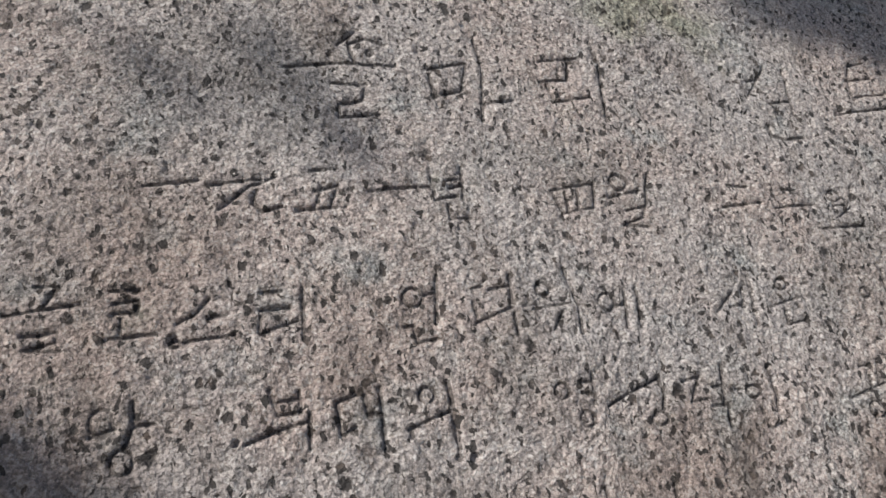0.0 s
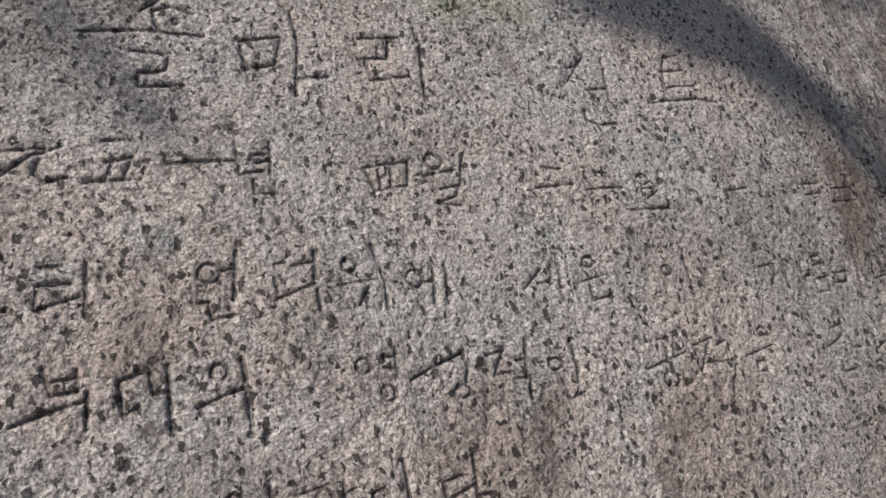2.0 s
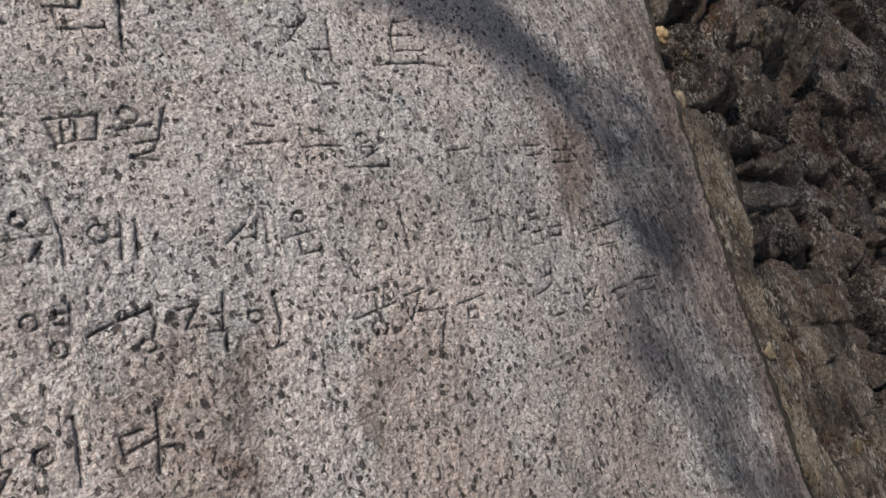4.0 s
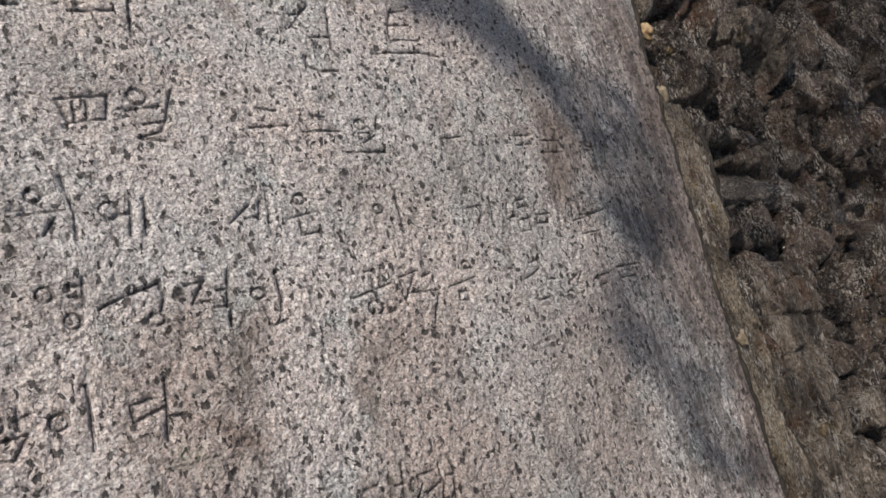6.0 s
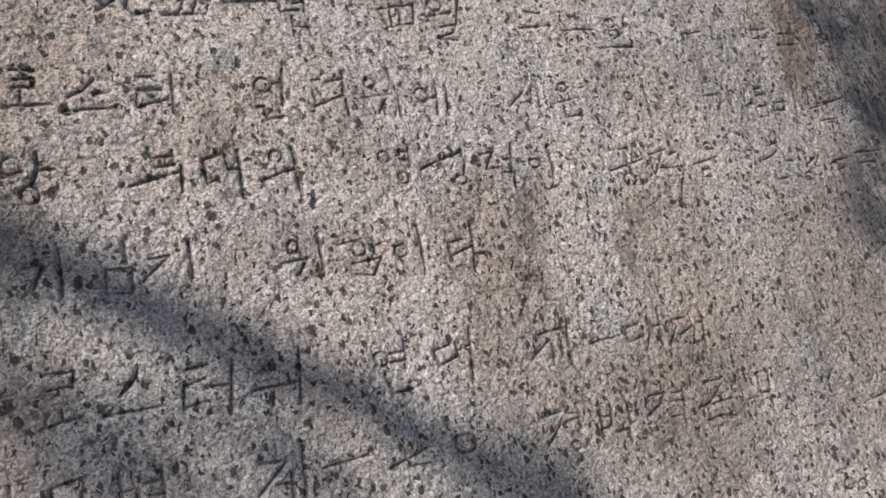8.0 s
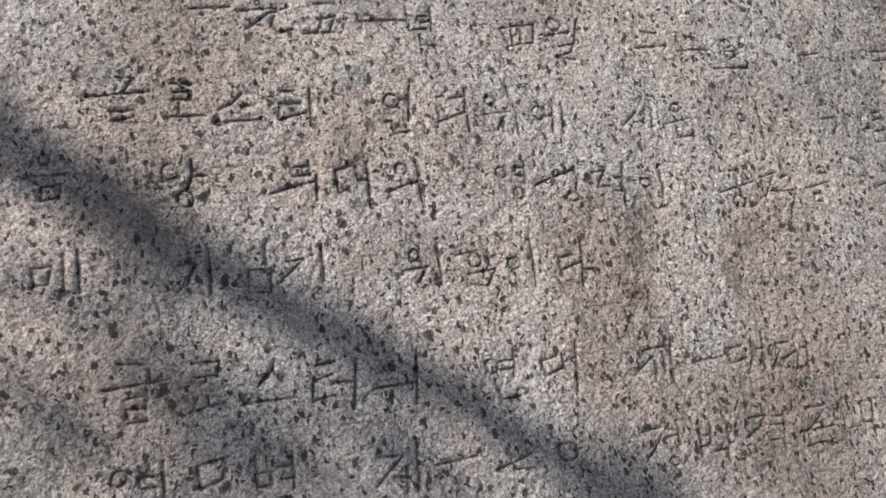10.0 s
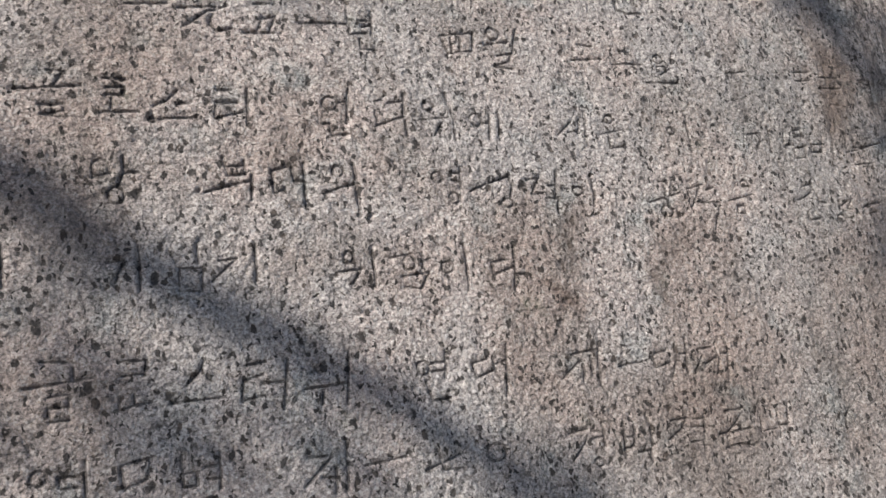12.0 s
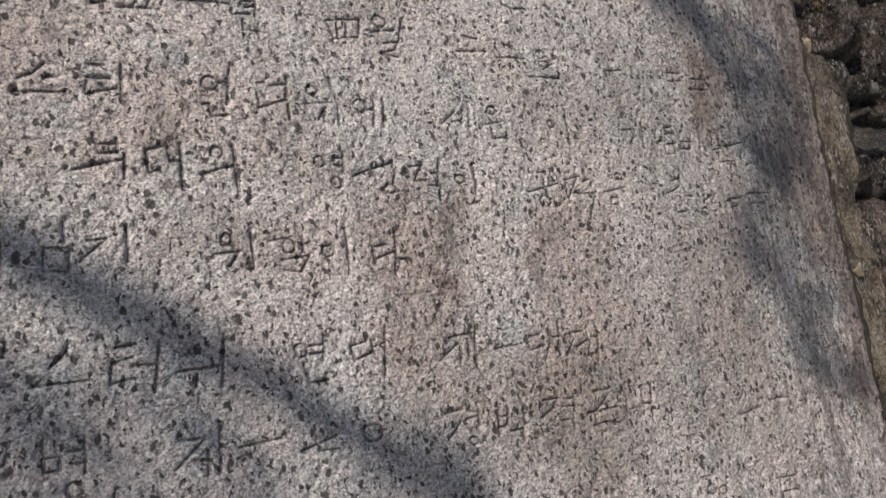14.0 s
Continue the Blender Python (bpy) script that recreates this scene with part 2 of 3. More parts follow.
def facets(x, y, size, seed):
    """Broken, angular relief: each cell is a tilted facet. Returns the height and how near the cell's rim is."""
    r = np.random.RandomState(seed)
    px, py, ph, ta, tb = (r.rand(64, 64) for _ in range(5))
    x, y = x / size + 200, y / size + 200
    i, j = np.floor(x).astype(int), np.floor(y).astype(int)
    best, second, height = np.full(x.shape, 9.0), np.full(x.shape, 9.0), np.zeros(x.shape)
    for di in (-1, 0, 1):
        for dj in (-1, 0, 1):
            a, b = (i + di) % 64, (j + dj) % 64
            dx, dy = x - (i + di + px[a, b]), y - (j + dj + py[a, b])
            d = np.hypot(dx, dy)
            h = ph[a, b] - 0.5 + (ta[a, b] - 0.5) * dx * 1.4 + (tb[a, b] - 0.5) * dy * 1.4
            near = d < best
            second = np.where(near, best, np.minimum(second, d))
            height, best = np.where(near, h, height), np.where(near, d, best)
    return height, second - best


def smooth(x, a, b):
    f = np.clip((x - a) / (b - a), 0, 1)
    return f * f * (3 - 2 * f)


def mesh_of(name, places, faces, material, soft=True):
    """A mesh of four-cornered faces out of arrays."""
    me = bpy.data.meshes.new(name)
    me.vertices.add(len(places))
    me.vertices.foreach_set("co", np.asarray(places, np.float32).ravel())
    me.loops.add(faces.size)
    me.loops.foreach_set("vertex_index", faces.astype(np.int32).ravel())
    me.polygons.add(len(faces))
    me.polygons.foreach_set("loop_start", np.arange(0, faces.size, 4, dtype=np.int32))
    me.polygons.foreach_set("use_smooth", np.full(len(faces), soft))
    me.update(calc_edges=True)
    me.materials.append(material)
    return me


def from_bm(name, bm, material, soft=True):
    me = bpy.data.meshes.new(name)
    for f in bm.faces:
        f.smooth = soft
    bm.to_mesh(me)
    bm.free()
    me.materials.append(material)
    return me


def part(name, me, parent, label=""):
    ob = new(name, me)
    ob.parent = parent
    return tagged(ob, label) if label else ob


def quads(rows, columns):
    k = np.arange(rows * columns).reshape(rows, columns)
    return np.stack([k[:-1, :-1], k[:-1, 1:], k[1:, 1:], k[1:, :-1]], -1)


def rim(v):
    """Where the granite face ends, along the face, at a height on it."""
    base = np.interp(v, [-1.5, -0.65, -0.48, -0.31, -0.18, -0.04, 0.18, 0.32, 0.53, 0.77, 1.4], [1.49, 1.508, 1.53, 1.54, 1.555, 1.582, 1.604, 1.628, 1.65, 1.705, 1.84])
    return base + 0.02 * (lattice(v * 0 + 3.3, v, 0.09, 71) - 0.5) + 0.012 * (lattice(v * 0 + 8.3, v, 0.03, 72) - 0.5)


# ---- the inscribed boulder ----
STROKES = []


def carve(character, u, v, size, weight, *strokes):
    """One character cut into the face. u, v: its lower left corner; size: of its square of 40 units; a stroke is a chain of points, or, with five numbers, a ring."""
    chains = []
    for s in strokes:
        if len(s) == 5:
            turn = np.linspace(0, 2 * math.pi, 15)
            chain = np.stack([s[0] + s[2] * np.cos(turn), s[1] + s[3] * np.sin(turn)], -1)
        else:
            chain = np.array(s, float).reshape(-1, 2)
        chains.append(chain * (size / 40) + (u, v))
    STROKES.append((character, max(weight, 0.6), chains))


carve("설", -0.403, 0.499, 0.184, 1.1, [21, 40, 28, 36, 20, 30], [24, 30, 30, 32, 37, 30], [24, 29, 25, 23], [0, 20, 17, 22, 40, 21], [16, 14, 28, 13, 26, 7, 17, 5, 17, 0, 31, 1], [31, 26, 1, 1, 0])
carve("마", -0.164, 0.487, 0.163, 1, [0, 25, 17, 28, 13, 15, 4, 13], [0, 23, 1, 12], [23, 40, 24, 27, 19, 0], [20, 8, 34, 9])
carve("리", 0.034, 0.478, 0.168, 1, [2, 30, 21, 32], [16, 31, 13, 21, 0, 20], [3, 20, 4, 10, 21, 12], [28, 40, 30, 30, 26, 0])
carve("전", 0.464, 0.429, 0.161, 1, [2, 33, 8, 34, 14, 40], [9, 36, 5, 30, 0, 25], [6, 30, 8, 26], [25, 40, 24, 33, 22, 23, 21, 14, 24, 8], [10, 20, 21, 21], [4, 8, 4, 3, 11, 0, 21, 1])
carve("투", 0.647, 0.481, 0.183, 1.1, [18, 25, 26, 26], [13, 17, 27, 18], [18, 25, 14, 15, 13, 7], [13, 8, 19, 9, 30, 9], [0, 0, 13, 1, 27, 2, 40, 0])
carve("一", -0.616, 0.391, 0.073, 1, [0, 0, 40, 3])
carve("九", -0.524, 0.341, 0.094, 1, [0, 20, 29, 23], [38, 24, 22, 18, 3, 3], [26, 15, 23, 6, 28, 0, 40, 3])
carve("五", -0.408, 0.341, 0.072, .9, [15, 36, 37, 37], [16, 16, 36, 21], [36, 22, 27, 1], [22, 20, 14, 1], [0, 0, 40, 1])
carve("一", -0.298, 0.367, 0.099, 1.3, [0, 0, 40, 1])
carve("년", -0.196, 0.310, 0.092, .8, [0, 33, 0, 15, 16, 18], [23, 40, 20, 15], [11, 30, 21, 31], [12, 24, 20, 26], [8, 11, 7, 0, 22, 0])
carve("四", 0.002, 0.310, 0.079, .9, [0, 21, 40, 25, 36, 3, 7, 0, 0, 21], [12, 19, 12, 3], [23, 20, 21, 4])
carve("월", 0.107, 0.275, 0.101, .7, [9, 34, 6, 6, 0], [0, 23, 23, 27], [33, 39, 25, 16], [10, 13, 24, 15, 20, 7, 5, 3, 21, 0])
carve("二", 0.321, 0.302, 0.080, .8, [11, 20, 31, 18], [0, 0, 40, 2])
carve("二", 0.430, 0.294, 0.084, .8, [12, 16, 27, 15], [0, 0, 40, 1])
carve("일", 0.516, 0.246, 0.090, .5, [21, 28, 6, 5, 0], [40, 34, 37, 23], [18, 20, 31, 19], [0, 1, 39, 0], [34, 17, 19, 9])
carve("一", 0.757, 0.272, 0.059, .7, [0, 0, 40, 3])
carve("五", 0.975, 0.232, 0.152, .6, [2, 12, 15, 12], [0, 5, 14, 6], [31, 14, 29, 0], [22, 8, 40, 8], [39, 13, 36, 0], [20, 0, 40, 0])
carve("일", 1.209, 0.235, 0.043, .5, [3, 18, 40, 8], [17, 12, 17, 12, 0])
carve("글", -0.799, 0.164, 0.101, .5, [20, 35, 31, 34], [0, 21, 9, 21, 40, 24], [29, 33, 23, 23], [14, 9, 29, 10, 29, 5, 15, 2, 31, 0])
carve("로", -0.666, 0.173, 0.064, .8, [3, 40, 25, 40], [5, 29, 24, 31, 22, 21, 4, 21], [0, 0, 36, 1], [10, 17, 9, 1])
carve("스", -0.593, 0.153, 0.082, .9, [26, 31, 16, 20, 5, 16], [25, 18, 36, 19], [9, 3, 40, 5], [3, 3, 3, 3, 0])
carve("터", -0.479, 0.145, 0.074, .75, [5, 40, 19, 40], [2, 26, 23, 27], [2, 22, 0, 8, 29, 16], [35, 40, 31, 0])
carve("언", -0.278, 0.124, 0.098, 1, [7, 27, 6, 6, 0], [14, 28, 22, 29], [24, 40, 19, 10], [0, 10, 5, 10, 6, 0, 19, 1])
carve("덕", -0.171, 0.118, 0.092, .75, [2, 34, 9, 35], [13, 32, 27, 33], [28, 40, 26, 21], [0, 25, 1, 15], [0, 11, 25, 18], [26, 14, 26, 0])
carve("위", -0.078, 0.108, 0.109, .75, [8, 28, 4, 4, 0], [0, 17, 21, 18], [17, 14, 10, 4], [24, 40, 27, 17, 26, 0])
carve("에", 0.033, 0.109, 0.072, .85, [8, 25, 8, 8, 0], [14, 21, 23, 21], [27, 32, 23, 1], [40, 36, 36, 0])
carve("세", 0.242, 0.088, 0.086, .7, [18, 28, 0, 14], [13, 17, 25, 18], [29, 31, 25, 16], [37, 40, 32, 0])
carve("운", 0.352, 0.084, 0.080, .55, [15, 35, 5, 5, 0], [0, 17, 30, 22], [11, 12, 10, 0, 28, 2])
carve("이", 0.536, 0.067, 0.092, .55, [5, 24, 5, 4, 0], [27, 40, 24, 0])
carve("기", 0.768, 0.058, 0.072, .6, [0, 27, 23, 28, 13, 6], [40, 36, 32, 0])
carve("념", 0.877, 0.038, 0.099, .7, [3, 28, 0, 14, 8, 16], [28, 40, 23, 19], [15, 30, 25, 31], [14, 23, 23, 24], [10, 11, 25, 12, 21, 0, 8, 0, 10, 11])
carve("비", 0.959, 0.031, 0.092, .7, [3, 24, 0, 10, 17, 10, 22, 25], [1, 19, 21, 19], [40, 37, 31, 0])
carve("는", 1.083, 0.015, 0.118, .5, [10, 23, 9, 16, 27, 17], [0, 12, 40, 19], [7, 9, 5, 0, 27, 1])
carve("름", -0.900, 0.032, 0.081, .8, [15, 35, 4, 5, 0], [0, 20, 34, 22], [12, 11, 26, 13, 25, 1, 11, 0, 12, 11])
carve("양", -0.689, 0.002, 0.087, .9, [6, 30, 6, 8, 0], [0, 23, 13, 26], [23, 40, 23, 27, 18, 14], [24, 26, 34, 26], [16, 7, 6, 7, 0])
carve("부", -0.509, -0.000, 0.084, 1.15, [17, 39, 21, 23, 35, 23, 35, 37], [20, 31, 36, 32], [0, 8, 16, 13, 39, 17], [40, 22, 38, 0])
carve("대", -0.388, -0.016, 0.084, 1.15, [0, 34, 12, 37], [0, 34, 1, 13, 10, 17], [18, 36, 19, 23], [19, 24, 28, 23], [29, 40, 27, 0])
carve("의", -0.297, -0.044, 0.109, 1.15, [12, 34, 4, 4, 0], [0, 18, 13, 22, 22, 24], [1, 17, 1, 14], [24, 40, 24, 22, 24, 5], [23, 1, 1, 1, 0])
carve("영", -0.077, -0.028, 0.076, .8, [6, 29, 6, 6, 0], [25, 34, 33, 33], [23, 26, 31, 24], [35, 40, 32, 16], [23, 6, 6, 6, 0])
carve("웅", 0.006, -0.042, 0.098, .9, [0, 16, 17, 22, 38, 28, 40, 18, 36, 9], [32, 4, 5, 4, 0])
carve("적", 0.138, -0.063, 0.096, .85, [0, 33, 14, 35], [14, 35, 3, 20, 14, 20], [32, 40, 26, 14], [21, 27, 28, 27], [17, 15, 29, 15, 26, 0])
carve("인", 0.229, -0.074, 0.096, .8, [12, 25, 5, 4, 0], [0, 28, 4, 27], [28, 40, 30, 20, 27, 10], [13, 15, 18, 0, 29, 3])
carve("용", 0.439, -0.086, 0.087, .8, [19, 39, 27, 39], [24, 35, 22, 23], [34, 40, 28, 24], [0, 17, 40, 25], [19, 6, 7, 6, 0])
carve("기", 0.548, -0.124, 0.109, .65, [0, 37, 17, 40], [14, 38, 1, 20], [21, 35, 28, 37], [7, 25, 30, 23, 20, 0])
carve("를", 0.658, -0.091, 0.081, .5, [30, 36, 5, 4, 0], [0, 16, 38, 22], [13, 10, 25, 9, 22, 0, 11, 1, 13, 10])
carve("찬", 0.864, -0.123, 0.096, 0.7, [12, 36, 22, 38], [0, 22, 12, 25, 22, 30, 23, 36], [24, 40, 28, 26, 28, 17], [27, 18, 37, 17], [8, 7, 9, 0, 23, 1])
carve("양", 0.976, -0.134, 0.066, 0.7, [13, 33, 16, 25, 28, 31], [40, 35, 30, 21, 37, 19], [8, 6, 8, 6, 0])
carve("하", 1.077, -0.117, 0.065, 0.7, [0, 10, 17, 15, 40, 17], [12, 0, 26, 2])
carve("는", 1.172, -0.107, 0.084, 0.7, [0, 13, 23, 13, 40, 13], [22, 6, 25, 15], [2, 0, 30, 0])
carve("며", -0.895, -0.129, 0.070, .7, [0, 27, 16, 27, 13, 10, 2, 10, 0, 27], [27, 38, 26, 4], [39, 40, 39, 0])
carve("기", -0.677, -0.153, 0.079, .8, [0, 27, 14, 28, 6, 9], [26, 40, 25, 0])
carve("념", -0.576, -0.163, 0.086, .6, [5, 20, 23, 19, 21, 0, 4, 2, 5, 20], [20, 40, 20, 23], [0, 34, 3, 25])
carve("지", -0.513, -0.152, 0.079, .9, [7, 21, 23, 22, 0, 3], [40, 33, 38, 0])
carve("위", -0.290, -0.182, 0.072, .95, [13, 34, 5, 6, 0], [0, 19, 25, 20], [23, 19, 14, 6], [39, 39, 37, 0])
carve("함", -0.188, -0.194, 0.080, .8, [0, 32, 22, 35], [18, 26, 6, 7, 0], [33, 36, 32, 19], [33, 27, 40, 29], [10, 13, 37, 15, 27, 0, 11, 3])
carve("이", -0.086, -0.206, 0.094, .85, [5, 21, 5, 5, 0], [23, 40, 23, 25, 21, 0])
carve("다", 0.021, -0.217, 0.092, .9, [15, 29, 0, 27, 1, 16, 22, 22], [25, 40, 19, 0], [22, 15, 32, 14])
carve("글", -0.803, -0.345, 0.095, .8, [11, 39, 28, 37], [29, 36, 29, 24], [0, 23, 40, 25], [14, 16, 26, 16, 25, 8, 13, 9, 14, 0, 25, 0])
carve("로", -0.680, -0.343, 0.077, .9, [6, 40, 28, 39, 25, 28, 8, 28], [0, 0, 16, 3, 29, 4], [16, 12, 16, 3], [5, 12, 4, 1])
carve("스", -0.594, -0.344, 0.083, .9, [26, 31, 24, 24, 12, 13], [0, 1, 40, 0])
carve("터", -0.484, -0.378, 0.084, 1.1, [7, 39, 21, 40], [18, 30, 3, 27, 0, 11, 16, 13], [18, 23, 34, 22], [39, 40, 33, 0])
carve("쉬", -0.378, -0.387, 0.092, 1.1, [7, 28, 17, 34], [9, 30, 14, 27], [0, 16, 31, 16], [14, 12, 12, 3], [37, 40, 31, 0])
carve("연", -0.170, -0.404, 0.084, 1, [6, 29, 6, 6, 0], [29, 40, 26, 18], [15, 32, 28, 32], [14, 25, 26, 25], [7, 17, 10, 0, 28, 0])
carve("대", -0.056, -0.413, 0.094, .85, [12, 30, 0, 28, 1, 16, 16, 20], [18, 31, 19, 19], [20, 25, 29, 27], [32, 40, 26, 0])
carve("제", 0.132, -0.453, 0.109, 0.9, [10, 35, 21, 36, 31, 36], [17, 30, 9, 25, 0, 19], [18, 27, 18, 21, 16, 14], [26, 32, 25, 19], [34, 40, 31, 23, 30, 10, 34, 0])
carve("一", 0.265, -0.395, 0.060, 0.7, [0, 0, 19, 1, 40, 1])
carve("대", 0.353, -0.450, 0.093, 0.75, [3, 30, 15, 31], [0, 28, 0, 17, 17, 20], [25, 35, 23, 20, 16, 6], [27, 26, 34, 26], [37, 40, 34, 18, 32, 0])
carve("대", 0.449, -0.459, 0.095, 0.75, [7, 31, 22, 31], [9, 24, 0, 10], [12, 17, 25, 21], [28, 34, 28, 20, 24, 7], [32, 24, 40, 23], [38, 38, 40, 27, 34, 0])
carve("영", -0.800, -0.470, 0.075, .9, [6, 24, 6, 6, 0], [35, 21, 20, 22, 22, 13, 35, 12], [40, 32, 39, 0])
carve("국", -0.676, -0.463, 0.045, 1, [40, 38, 0, 32, 3, 0, 33, 9, 40, 38])
carve("병", -0.587, -0.520, 0.093, 1, [0, 40, 0, 19, 9, 19, 9, 28], [0, 28, 10, 28], [25, 38, 24, 14], [15, 30, 24, 30], [16, 22, 23, 21], [17, 5, 5, 5, 0])
carve("제", -0.396, -0.529, 0.084, 1.1, [4, 31, 24, 29], [23, 28, 0, 9], [14, 14, 25, 11], [26, 19, 24, 0], [38, 40, 33, 0])
carve("一", -0.291, -0.494, 0.077, 1, [0, 0, 40, 1])
carve("七", -0.183, -0.531, 0.072, 1, [0, 5, 40, 14], [15, 23, 20, 2, 40, 0])
carve("○", -0.060, -0.531, 0.038, 1, [20, 17, 20, 17, 0])
carve("경", 0.114, -0.578, 0.081, 0.85, [2, 35, 14, 36, 23, 36], [20, 26, 10, 17, 0, 10], [27, 34, 38, 31], [27, 26, 39, 27], [40, 39, 39, 25, 40, 17], [29, 4, 5, 4, 0])
carve("박", 0.238, -0.594, 0.095, 0.8, [2, 35, 1, 22, 0, 11], [12, 33, 11, 21, 6, 16, 0, 16], [3, 25, 11, 25], [27, 40, 29, 27, 27, 14], [13, 11, 25, 11, 24, 0])
carve("격", 0.346, -0.594, 0.092, 0.75, [5, 32, 22, 32, 14, 23, 0, 17], [28, 30, 40, 29], [25, 23, 37, 22], [40, 32, 38, 17], [20, 11, 36, 10, 33, 0])
carve("포", 0.468, -0.602, 0.080, 0.8, [13, 40, 35, 39], [30, 32, 20, 23, 11, 18, 0, 18], [19, 18, 40, 18], [10, 13, 11, 5], [4, 3, 22, 5, 40, 0])
carve("대", 0.576, -0.614, 0.091, 0.75, [3, 29, 0, 16, 20, 16], [25, 34, 24, 18, 22, 7], [26, 18, 36, 17], [40, 36, 36, 18, 33, 0])
carve("소", 0.814, -0.648, 0.191, 0.8, [6, 17, 2, 13, 0, 9], [31, 15, 29, 10, 25, 6], [23, 0, 32, 0, 40, 1], [32, 3, 32, 0])
carve("대", 1.041, -0.675, 0.097, 0.8, [0, 27, 2, 17, 25, 18], [36, 40, 35, 24, 29, 0], [21, 17, 32, 16])
carve("형", 0.755, -0.815, 0.076, 0.75, [0, 26, 20, 25], [11, 10, 8, 6, 0], [40, 23, 36, 5], [29, 5, 7, 5, 0])
carve("병", 0.995, -0.858, 0.079, 0.75, [0, 20, 40, 16], [5, 17, 4, 2, 34, 0], [25, 16, 23, 5], [39, 14, 35, 0])


def inscribed_boulder():
    us = np.concatenate([[-1.75, -1.74, -1.71, -1.64, -1.5, -1.35, -1.2, -1.1, -1.02], np.arange(-0.96, 1.1, 0.0018), np.arange(1.1, 1.585, 0.0036)])
    vs = np.concatenate([[-1.6, -1.5, -1.35, -1.2, -1.1, -1.0], np.arange(-0.94, 0.84, 0.0018), [0.87, 0.92, 1.0, 1.1, 1.2, 1.26, 1.29, 1.3]])
    u, v = np.meshgrid(us, vs)
    # The right-hand columns follow the broken rim.
    u = np.where(u > 1.1, 1.1 + (u - 1.1) / (us[-1] - 1.1) * (rim(v) - 1.1), u)
    w = 0.018 * smooth(u, 0.3, 1.0)
    w = w + 0.007 * fractal(u, v, 0.33, 3, 11) + 0.0042 * fractal(u, v * 0.8, 0.045, 3, 21) + 0.0024 * fractal(u, v, 0.021, 2, 25, 0.6) + 0.0016 * fractal(u, v, 0.009, 2, 31, 0.8)
    # Small pits where grains have weathered out.
    pit = smooth(lattice(u + v * 0.4, v, 0.011, 41), 0.70, 0.92)
    w = w - 0.0022 * pit
    # The face rounds off to its sides.
    w = w - 0.9 * smooth(-u, 1.45, 1.8) ** 2 - 0.9 * smooth(v, 1.0, 1.32) ** 2 - 0.018 * smooth(u - rim(v), -0.02, 0.0) ** 2
    w = np.maximum(w, -1.0)
    # A few large, deep pits.
    for pu, pv, size in ((-0.213, -0.044, 0.009), (-0.587, 0.166, 0.009), (0.153, -0.288, 0.008), (0.90, -0.22, 0.008), (0.474, -0.082, 0.007), (-0.52, 0.02, 0.008), (0.62, 0.19, 0.007), (0.30, 0.02, 0.006)):
        w = w - 0.007 * (1 - smooth(np.hypot(u - pu, v - pv) + 0.003 * fractal(u, v, 0.01, 2, 44), size * 0.4, size))
    depth, owner = np.zeros_like(w), np.zeros(w.shape, int)
    for index, (character, weight, chains) in enumerate(STROKES, 1):
        for chain in chains:
            ring = len(chain) == 15
            half = (0.0024 + 0.0018 * weight) * (0.85 if ring else 1.0)
            for a, b in zip(chain[:-1], chain[1:]):
                lo, hi = np.minimum(a, b) - 0.016, np.maximum(a, b) + 0.016
                i0, i1 = np.searchsorted(vs, (lo[1], hi[1]))
                j0, j1 = np.searchsorted(us, (lo[0], hi[0]))
                if j1 >= len(us) - 2 or hi[0] > 1.1:
                    j0, j1 = np.searchsorted(u[len(vs) // 2], (lo[0] - 0.06, hi[0] + 0.06))
                box = (slice(i0, i1), slice(j0, j1))
                pu, pv, ab = u[box] - a[0], v[box] - a[1], b - a
                f = np.clip((pu * ab[0] + pv * ab[1]) / max(ab @ ab, 1e-9), 0, 1)
                away = np.hypot(pu - f * ab[0], pv - f * ab[1])
                uneven = 0.7 + 0.6 * lattice(u[box], v[box], 0.016, 51)
                worn = 0.4 + 1.2 * lattice(u[box], v[box], 0.03, 52)
                deepest = half * (1.2 if ring else 1.1)
                cut = deepest * uneven * np.clip(1.12 - away / (half * uneven) * 1.12, 0, 1) + (0.0009 if ring else 0.0019) * worn * (1 - smooth(away, half * 0.5, half * 2.8))
                deeper = cut > depth[box]
                depth[box] = np.where(deeper, cut, depth[box])
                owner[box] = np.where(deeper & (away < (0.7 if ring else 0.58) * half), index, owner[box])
    w = w - depth
    u0, v0 = u[:-1, :-1], v[:-1, :-1]
    # The hidden outline is uneven.
    u = u + 0.22 * smooth(-u, 1.0, 1.7) * fractal(v * 0, v, 0.6, 3, 65)
    v = v + 0.22 * smooth(v, 0.92, 1.25) * fractal(u, v * 0, 0.6, 3, 66)
    places = np.stack([u, v, w], -1).reshape(-1, 3)
    faces = quads(*u.shape)
    # Each character takes the patch of stone that it is cut into.
    stroke, mine = owner[:-1, :-1], owner[:-1, :-1].copy()
    for index, (character, weight, chains) in enumerate(STROKES, 1):
        points = np.concatenate(chains)
        patch = (u0 > points[:, 0].min() - 0.006) & (u0 < points[:, 0].max() + 0.006) & (v0 > points[:, 1].min() - 0.006) & (v0 < points[:, 1].max() + 0.006)
        mine = np.where(patch & (mine == 0), index, mine)
    top = faces[mine == 0]
    # The sides and the back of the block.
    n, (rows, columns) = len(places), u.shape
    k = np.arange(rows * columns).reshape(rows, columns)
    ring = np.concatenate([k[0, :-1], k[:-1, -1], k[-1, :0:-1], k[:0:-1, 0]])
    back = places[ring] * (0.97, 0.97, 0) + (0, 0, -1.15)
    m = len(ring)
    lower = n + np.arange(m)
